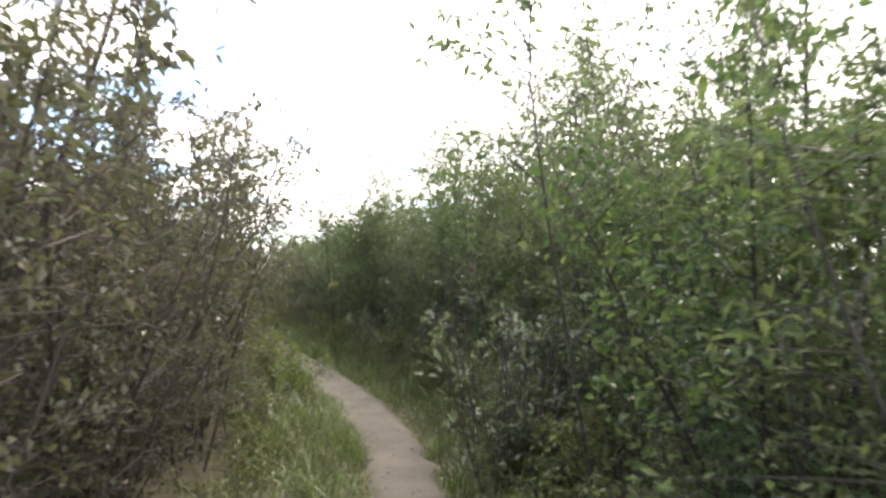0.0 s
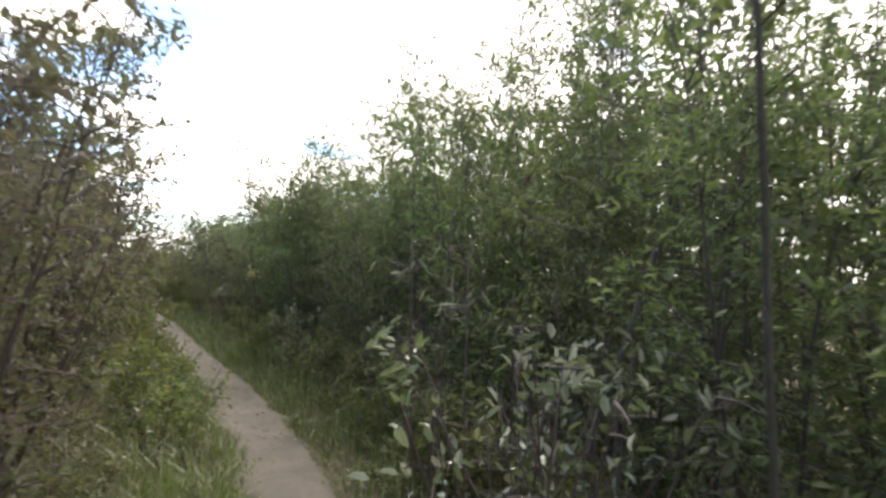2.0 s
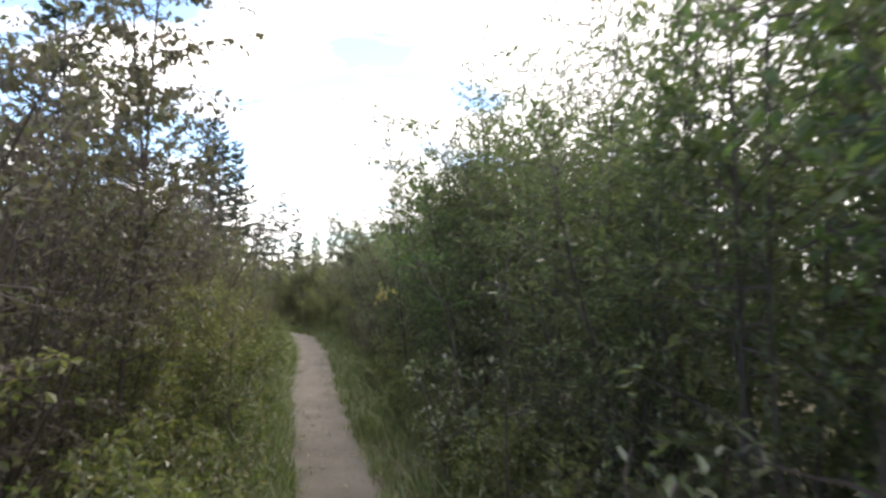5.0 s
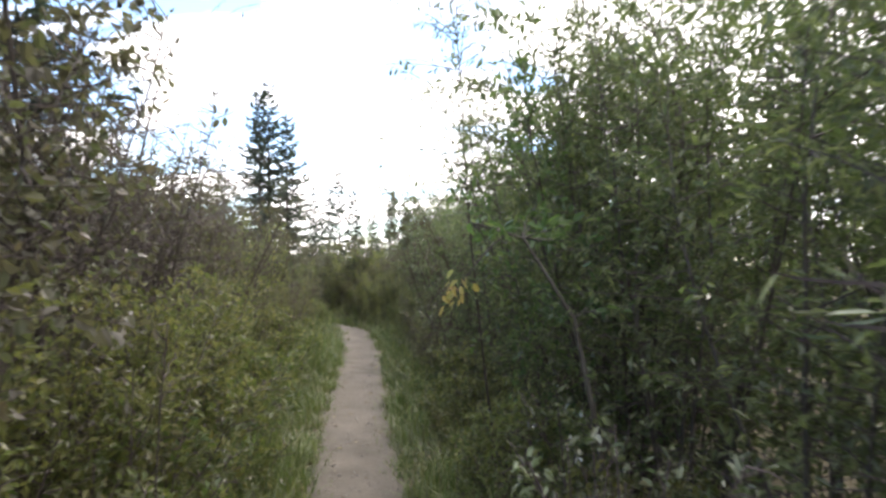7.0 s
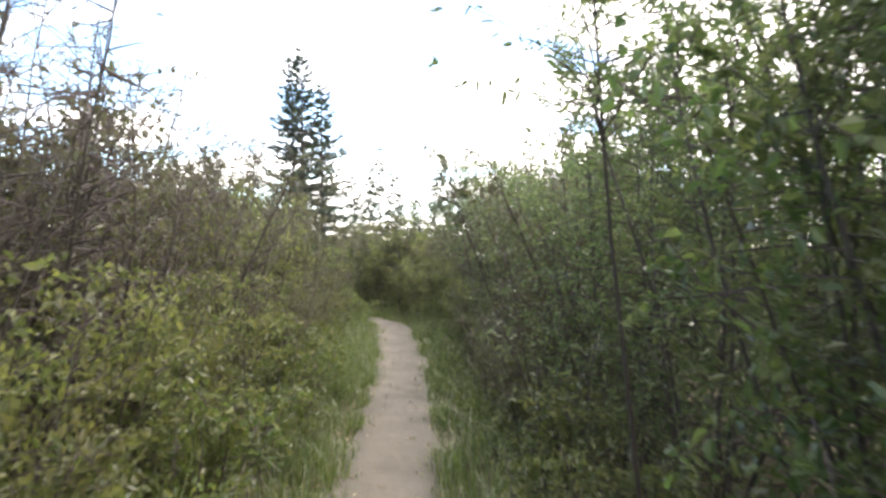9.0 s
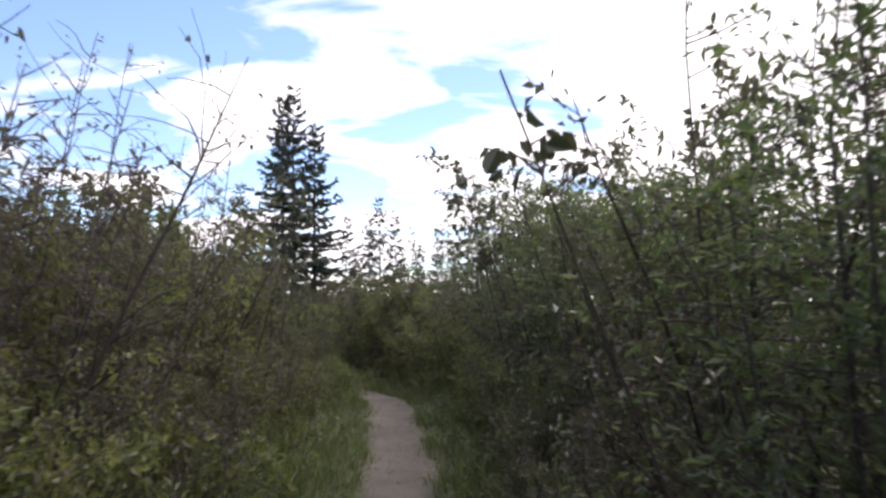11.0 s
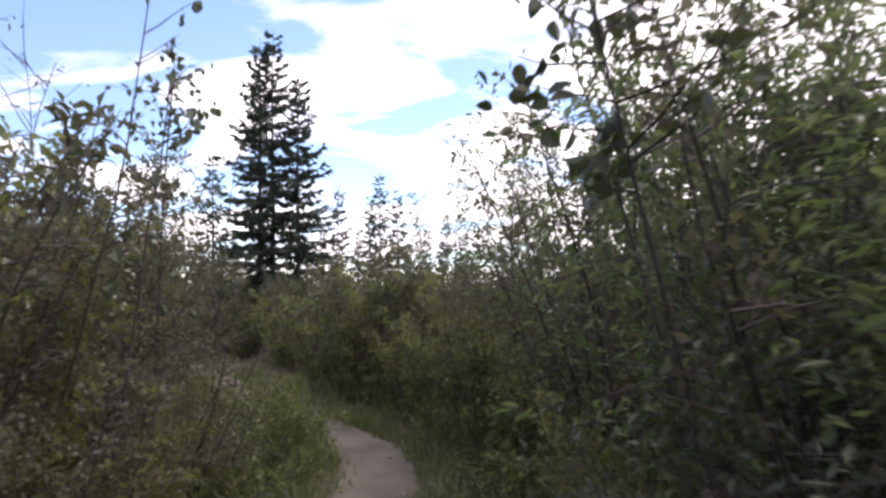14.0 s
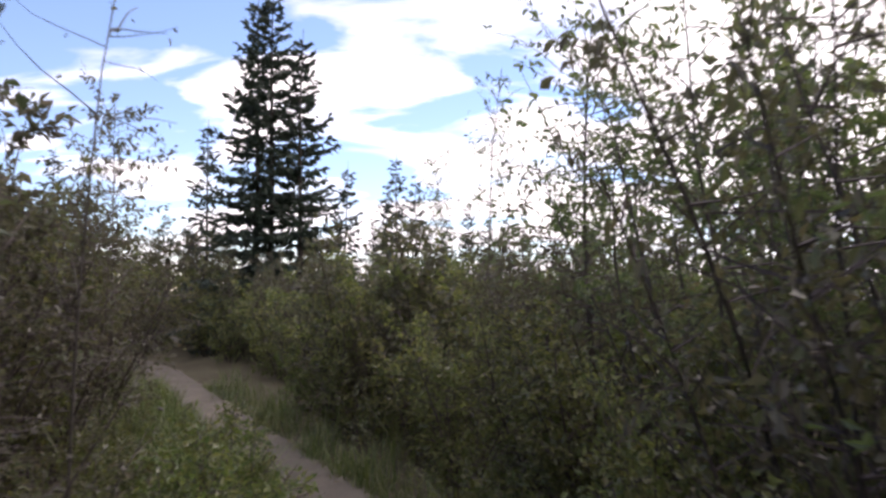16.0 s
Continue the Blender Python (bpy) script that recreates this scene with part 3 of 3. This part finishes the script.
for x, y, s in ((2.2, 6.0, 0.98), (2.4, 6.2, 1.05), (2.15, 5.6, 0.85), (2.0, 4.9, 0.9), (2.35, 5.2, 0.8), (2.75, 7.4, 1.0), (2.7, 9.9, 0.95)):
    put("pale", x, y, s)
KINDS["weed"] = sapling("dead_weed", "dark dry weed stalk with withered leaves", 1.4, radians(8), 0.4, 7, 3, (0.06, 0.025), LEAF_BROWN, BARK_DARK, 0.006, "plant", first=0.3, shoot_len=0.2, group="dead weeds")
for x, y, s in ((1.02, 11.5, 1.0), (0.92, 11.7, 0.85), (0.75, 15.6, 0.8), (0.6, 19.3, 0.75), (0.85, 8.2, 0.7)):
    put("weed", x, y, s)

# thin upright shoots standing above the bushes
KINDS["wand"] = sapling("willow_shoot", "thin upright willow shoot with sparse narrow leaves", 4.4, radians(4), 0.0, 66, 8, (0.066, 0.023), LEAF_WILLOW, BARK_GREY, 0.014, first=0.45, shoot_len=0.5, group="willow shoots")
KINDS["wand2"] = sapling("willow_shoot", "bent thin willow shoot with sparse narrow leaves", 4.0, radians(10), 0.0, 56, 8, (0.062, 0.025), LEAF_WILLOW, BARK_GREY, 0.014, first=0.4, shoot_len=0.55, group="willow shoots")
KINDS["stalk"] = sapling("bare_shoot", "bare upright grey shoot above the thicket", 3.4, radians(8), 0.0, 26, 0.8, (0.045, 0.02), LEAF_BROWN, BARK_GREY, 0.011, first=0.35, shoot_len=0.6, group="bare shoots")
row_of(3.0, 7.2, 0.5, 2.0, ("wand", "wand2"), 0.86, 0.2)
row_of(7.4, 12.2, 0.8, 2.3, ("wand", "wand2"), 0.98, 0.12)
row_of(12.4, 15.4, 0.7, 2.25, ("wand", "wand2"), 1.02, 0.1)
row_of(4.0, 16.2, 0.9, 2.6, ("wand", "wand2"), 0.95, 0.15)
row_of(5.0, 16.4, 1.0, 3.6, ("wand", "wand2"), 1.12, 0.25)
row_of(18.5, 31.0, 1.2, 3.4, ("wand", "wand"), 0.74, 0.25)
row_of(10.5, 25.0, 0.7, -2.4, ("stalk",), 0.95, 0.35)
row_of(0.0, 10.0, 0.8, -2.4, ("stalk",), 1.05, 0.3)

# leafless tall bushes reaching up beside the trail
for x, y, s in ((-0.95, 13.9, 1.35), (-0.75, 15.4, 1.3), (-1.3, 16.8, 1.4), (-1.8, 14.8, 1.5)):
    put("bare", x, y, s, None, 1.05)
# both sides of the far bend
row_of(26.0, 37.0, 0.8, -2.2, ("brown", "backbrown", "brown"), 0.82, 0.12)
row_of(27.0, 37.0, 1.3, -4.2, ("backbrown", "back"), 0.8, 0.2)
row_of(28.8, 36.0, 0.8, 2.1, ("brown", "backolive"), 0.78, 0.12)

for x, y, s in ((-2.0, 33.6, 0.75), (-3.0, 34.6, 0.75), (-4.4, 37.4, 0.9), (-1.0, 32.4, 0.7), (-5.6, 38.3, 1.0), (-6.8, 38.9, 1.05), (-8.0, 39.2, 1.05), (-9.4, 39.8, 1.1), (-6.2, 40.6, 1.1)):
    put("backbrown", x, y, s)

# ---- spruces ----
big = spruce("spruce", "tall dark three-topped spruce standing over the thicket", 8.9, 2.4, 25, 105, ((0, 0, 1, 1), (-0.42, 0.2, 0.985, 0.75), (0.75, -0.1, 0.87, 0.72)))
big.matrix_basis = pose(-3.2, 36.4, 0)
mid = spruce("spruce", "young blue-grey spruce among the bushes", 5.5, 1.5, 20, 60)
mid.matrix_basis = pose(-1.6, 15.2, 0)
FAR = [spruce("spruce", "slender distant spruce in the wood's edge", 6.0, 1.0, 16, 15, group="distant spruces", needle=1.4, segs=2),
       spruce("spruce", "ragged distant spruce in the wood's edge", 7.0, 1.25, 16, 15, group="distant spruces", needle=1.5, segs=2)]
FAR[0].matrix_basis = pose(-0.45, 46.2, 0)
FAR[1].matrix_basis = pose(-5.6, 38.7, 0)
FAR[1].scale = (0.88, 0.88, 0.88)


def far_spruce(x, y, size):
    c = copy_thing(FAR[int(rng.integers(2))], pose(x, y, 0, 0, 0, rng.uniform(0, 360)))
    c.scale = (size, size, size)


for x, y, s in ((-1.55, 37.3, 0.68), (-1.25, 46.8, 1.0), (0.7, 47.5, 0.78), (-8.2, 36, 0.8), (6.5, 40, 0.8), (9.5, 37, 0.85),
                (1.6, 52, 0.85), (2.7, 56, 0.9), (3.6, 60, 0.95), (0.3, 55, 0.8), (4.8, 58, 0.85), (-2.6, 50, 0.7),
                (-11, 22, 0.85), (-13, 30, 0.9), (-9.5, 13, 0.8), (-12, 6, 0.95), (12, 8, 0.9), (13, 17, 0.85), (11.5, 25, 0.95), (14, 31, 0.9)):
    far_spruce(x, y, s)
for k in range(54):
    r = rng.uniform(52, 92)
    a = radians(-36 + 1.35 * k + rng.uniform(-1, 1))
    far_spruce(1.5 + r * math.sin(a), 4 + r * math.cos(a), rng.uniform(0.75, 1.25))

# ---- single young trees and stems that stand out ----
# more thicket behind the last stretch of bushes
wall_of(21.8, 26.0, 1.0, 3.6, ("back", "backbrown"), 3.0, 0.9, 0.15)
wall_of(6.4, 9.2, 0.9, 3.7, ("back",), 3.6, 0.9, 0.15)
rng = np.random.default_rng(21)


def plant(ob, x, y, turn=0):
    ob.matrix_basis = pose(x, y, rise(x, y), 0, 0, turn)
    return ob


plant(sapling("willow_tree", "dark leaning willow tree with thin leafy crown", 4.2, radians(14), 0.0, 40, 9, (0.07, 0.026), LEAF_BROWN, BARK_DARK, 0.035, shoot_len=0.8), -1.3, 3.5)
plant(sapling("bare_sapling", "bare curved sapling arching towards the trail", 2.75, radians(15), 0.05, 8, 0, None, None, BARK_DARK, 0.013, first=0.6, shoot_len=0.55, bend=0.005, wander=0.015), 0.0, 5.65)
plant(sapling("bare_sapling", "thin bare sapling bowed over the grass", 3.2, radians(9), 0.2, 8, 0, None, None, BARK_DARK, 0.015, first=0.55, shoot_len=0.6, bend=0.012), -0.85, 4.4)
plant(sapling("alder_tree", "slender grey alder leaning over the bushes", 4.0, radians(12), math.pi, 80, 11, (0.062, 0.026), LEAF_WILLOW, BARK_GREY, 0.012, first=0.5, shoot_len=0.75, wander=0.05), 2.25, 3.5)
plant(sapling("alder_tree", "slender grey alder standing in the bushes", 4.2, radians(21), 0.1, 36, 8, (0.07, 0.036), LEAF_ALDER, BARK_GREY, 0.024, first=0.5, shoot_len=0.7), 2.3, 4.9)
plant(sapling("alder_tree", "young alder with bright green leaves beside the trail", 3.7, radians(4), 0.5, 60, 10, (0.062, 0.034), LEAF_ALDER, BARK_GREY, 0.02, first=0.4, shoot_len=0.6), 2.05, 1.95)
plant(sapling("birch_tree", "slim young birch with browning leaves", 4.4, radians(3), 0.0, 140, 19, (0.055, 0.036), LEAF_BROWN, BARK_DARK, 0.024, first=0.15, shoot_len=0.8), 0.15, 12.4)
plant(sapling("birch_tree", "young birch with thin brown leaves", 4.5, radians(4), 2.5, 130, 18, (0.055, 0.036), LEAF_BROWN, BARK_DARK, 0.024, first=0.15, shoot_len=0.85), -0.8, 12.9)
plant(sapling("birch_tree", "slim young birch with dull brown and green leaves", 4.0, radians(4), 0.3, 120, 18, (0.055, 0.036), LEAF_BROWN, BARK_DARK, 0.02, first=0.15, shoot_len=0.7), 0.4, 10.8)
plant(sapling("willow_tree", "thin willow with a feathery top beside the trail", 3.5, radians(8), math.pi, 22, 7, (0.06, 0.02), LEAF_BROWN, BARK_DARK, 0.010, first=0.5, shoot_len=0.5), 3.05, 17.2)
plant(sapling("bare_tree", "bare grey small tree with spreading branches", 3.5, radians(12), 0.2, 40, 0.6, (0.05, 0.02), LEAF_BROWN, BARK_GREY, 0.026, first=0.3, shoot_len=1.0), -0.6, 14.2)
plant(sapling("bare_tree", "bare grey small tree reaching over the trail's edge", 2.75, radians(25), 0.05, 30, 1.0, (0.045, 0.024), LEAF_BROWN, BARK_DARK, 0.02, first=0.4, shoot_len=0.75), -0.45, 17.4)
plant(sapling("aspen_sapling", "young aspen with few large round leaves", 2.75, radians(14), math.pi * 0.98, 28, 8, (0.066, 0.05), LEAF_ASPEN, BARK_DARK, 0.011, first=0.6, shoot_len=0.5, wander=0.01), 2.5, 19.75)
plant(sapling("aspen_sapling", "young aspen stem with a few leaves near its top", 3.05, radians(8), 0.0, 16, 4, (0.06, 0.045), LEAF_ASPEN, BARK_DARK, 0.011, first=0.5, shoot_len=0.4), -0.42, 21.3)
plant(sapling("aspen_sapling", "young aspen stem with a few leaves near its top", 2.9, radians(6), 0.2, 14, 4, (0.06, 0.045), LEAF_ASPEN, BARK_DARK, 0.011, first=0.5, shoot_len=0.4), -0.1, 21.4)
plant(sapling("willow_tree", "tall thin-leaved willow above the bushes", 3.6, radians(6), 2.6, 60, 10, (0.07, 0.03), LEAF_WILLOW, BARK_DARK, 0.024, first=0.3, shoot_len=0.8), 2.4, 25.0)
plant(sapling("willow_tree", "thin grey-leaved willow at the bend of the trail", 4.0, radians(5), 1.0, 100, 14, (0.075, 0.034), LEAF_BROWN, BARK_GREY, 0.02, first=0.3, shoot_len=0.75), -2.95, 28.9)
plant(sapling("aspen_sapling", "young aspen with drooping leaves at the thicket's edge", 3.4, radians(4), 0.0, 26, 7, (0.07, 0.052), LEAF_ASPEN, BARK_DARK, 0.016, first=0.4, shoot_len=0.55), -0.55, 23.0)

plant(sapling("poplar_sapling", "young poplar leaning in with a few large dark leaves", 2.1, radians(23), math.pi, 4, 3, (0.058, 0.032), LEAF_ASPEN, BARK_DARK, 0.0045, first=0.88, shoot_len=0.18, wander=0.012), 2.66, 15.55)
plant(sapling("willow_tree", "tall thin willow leaning in with sparse hanging leaves", 3.8, radians(9), math.pi * 0.95, 64, 8, (0.06, 0.02), LEAF_WILLOW, BARK_DARK, 0.012, first=0.55, shoot_len=0.65, wander=0.015), 2.68, 14.2)


def arching_branch():
    """A leafy branch that arches over the trail's edge: green leaves above, yellow ones hanging at the tip."""
    base = new("leaning_alder")
    tagged(base, "leaning alder with bright green leaves and one yellow drooping tip", "bush")
    main = np.array([(0, 0, -0.05), (-0.05, -0.02, 0.7), (-0.18, -0.05, 1.3), (-0.42, -0.08, 1.68), (-0.66, -0.1, 1.75)])
    v, f = tube(main, np.linspace(0.018, 0.004, 5), 6)
    part("stem", mesh_of("stem", v, f, BARK_GREY, True), base)
    tip = bent((-0.5, -0.08, 1.7), (-0.8, -0.1, -0.55), 0.42, 5, 0.12, 0.04)
    v, f = tube(tip, np.linspace(0.005, 0.002, len(tip)), 5)
    part("hanging_twig", mesh_of("hanging_twig", v, f, TWIG, True), base)
    shoots = [bent(main[i], (rng.uniform(-0.3, 0.8), rng.uniform(-0.5, 0.9), rng.uniform(-0.1, 0.6)), rng.uniform(0.18, 0.4), 4, 0.04, 0.15) for i in (2, 2, 3, 3, 3, 4, 4, 4, 2, 3) for _ in (0, 1)]
    v, f = join_tubes(shoots, 0.004, 0.0015)
    part("branch_net", mesh_of("branch_net", v, f, BARK_GREY), base, "", "stuff")
    v, f = leaves_on(shoots, 11, (0.06, 0.03), 0.02, 0.2, 0.2, 0.8)
    part("foliage", mesh_of("foliage", v, f, LEAF_ALDER), base, "", "stuff")
    v, f = leaves_on([tip[3:]], 22, (0.055, 0.024), 0.028, 0.2, 0.8, 0.3)
    part("yellow_leaves", mesh_of("yellow_leaves", v, f, LEAF_YELLOW), base, "drooping cluster of yellow leaves", "stuff")
    return base


plant(arching_branch(), 2.87, 12.04).scale = (1, 1, 0.96)


# ---- grass along both edges ----
def make_grass(count, seed):
    g = np.random.default_rng(seed)
    y = g.uniform(-0.8, 31, count)
    side = np.where(g.random(count) < 0.62, -1.0, 1.0)
    off = np.interp(y, [6, 12, 24, 30], [0.21, 0.28, 0.30, 0.25]) + np.abs(g.normal(0, 1, count)) * np.where(side < 0, np.where(y > 20, 0.7, 0.5), 0.3)
    off = np.where(g.random(count) < 0.12, g.uniform(0.16, 0.42, count), off)
    mid = np.array([smooth_trail(v) for v in np.linspace(-1, 32, 400)])
    x = np.interp(y, np.linspace(-1, 32, 400), mid) + side * off
    z = np.array([rise(a, b) for a, b in zip(x, y)]) - 0.01
    tuft = np.array([noise.noise(Vector((a * 2.6, b * 2.6, 7.7))) for a, b in zip(x, y)])
    h = g.uniform(0.06, 0.40, count) * np.clip((off - 0.1) / 0.45, 0.22, 1.3) * np.clip(0.85 + 1.3 * tuft, 0.3, 1.6)
    turn = g.uniform(0, 2 * np.pi, count)
    lean = np.stack([np.cos(turn), np.sin(turn), np.zeros(count)], 1) * g.uniform(0.15, 1.25, count)[:, None]
    across = np.stack([-np.sin(turn), np.cos(turn), np.zeros(count)], 1) * 0.0042
    p = np.stack([x, y, z], 1)
    up = np.array([0, 0, 1.0])
    mid_p = p + (lean * 0.3 + up * 0.62) * h[:, None]
    tip = p + (lean + up * 0.92) * h[:, None]
    verts = np.stack([p - across, p + across, mid_p + across * 0.8, mid_p - across * 0.8, tip], 1).reshape(-1, 3)
    i = np.arange(count)[:, None] * 5
    faces = (i + np.array([[0, 1, 2, 3]])).tolist() + (i + np.array([[3, 2, 4]])).tolist()
    ob = new("grass", mesh_of("grass", verts, faces, GRASS))
    return tagged(ob, "lush green grass leaning over both edges of the trail", "grass", kind="stuff")


make_grass(44000, 3)


def make_litter(count, seed):
    """Fallen leaves, thick at the trail's edges, few on its middle."""
    g = np.random.default_rng(seed)
    y = g.uniform(-0.5, 30, count)
    off = np.where(g.random(count) < 0.96, g.normal(0.46, 0.12, count), g.uniform(0, 0.3, count)) * g.choice([-1, 1], count)
    x = np.array([smooth_trail(v) for v in y]) + off
    z = np.maximum(np.array([rise(p, q) for p, q in zip(x, y)]), 0.004) + 0.022
    turn = g.uniform(0, 2 * np.pi, count)
    way = np.stack([np.cos(turn), np.sin(turn), g.normal(0, 0.15, count)], 1)
    face = np.stack([g.normal(0, 0.25, count), g.normal(0, 0.25, count), np.ones(count)], 1)
    size = g.uniform(0.02, 0.055, count)
    v, f = blades(np.stack([x, y, z], 1), way, face, size, size * 0.5)
    return tagged(new("fallen_leaves", mesh_of("fallen_leaves", v, f, LITTER)), "dry brown fallen leaves scattered along the trail", "leaves", kind="stuff")


def make_pebbles(count, seed):
    """Small stones trodden into the sand."""
    g = np.random.default_rng(seed)
    bm = bmesh.new()
    bmesh.ops.create_icosphere(bm, subdivisions=1, radius=1)
    base = np.array([v.co[:] for v in bm.verts])
    tri = [[v.index for v in f.verts] for f in bm.faces]
    bm.free()
    verts, faces = [], []
    for k in range(count):
        y = g.uniform(0, 29)
        x = smooth_trail(y) + g.normal(0, 0.2)
        s = g.uniform(0.004, 0.014)
        p = base * (1 + g.normal(0, 0.15, base.shape)) * s * np.array([1.2, 1.0, 0.6]) + np.array([x, y, 0.012])
        faces += [[i + len(verts) * len(base) for i in t] for t in tri]
        verts.append(p)
    return tagged(new("pebbles", mesh_of("pebbles", np.concatenate(verts), faces, STONE, True)), "small grey pebbles trodden into the sandy trail", "stones", kind="stuff")


make_litter(2600, 11)
make_pebbles(350, 12)
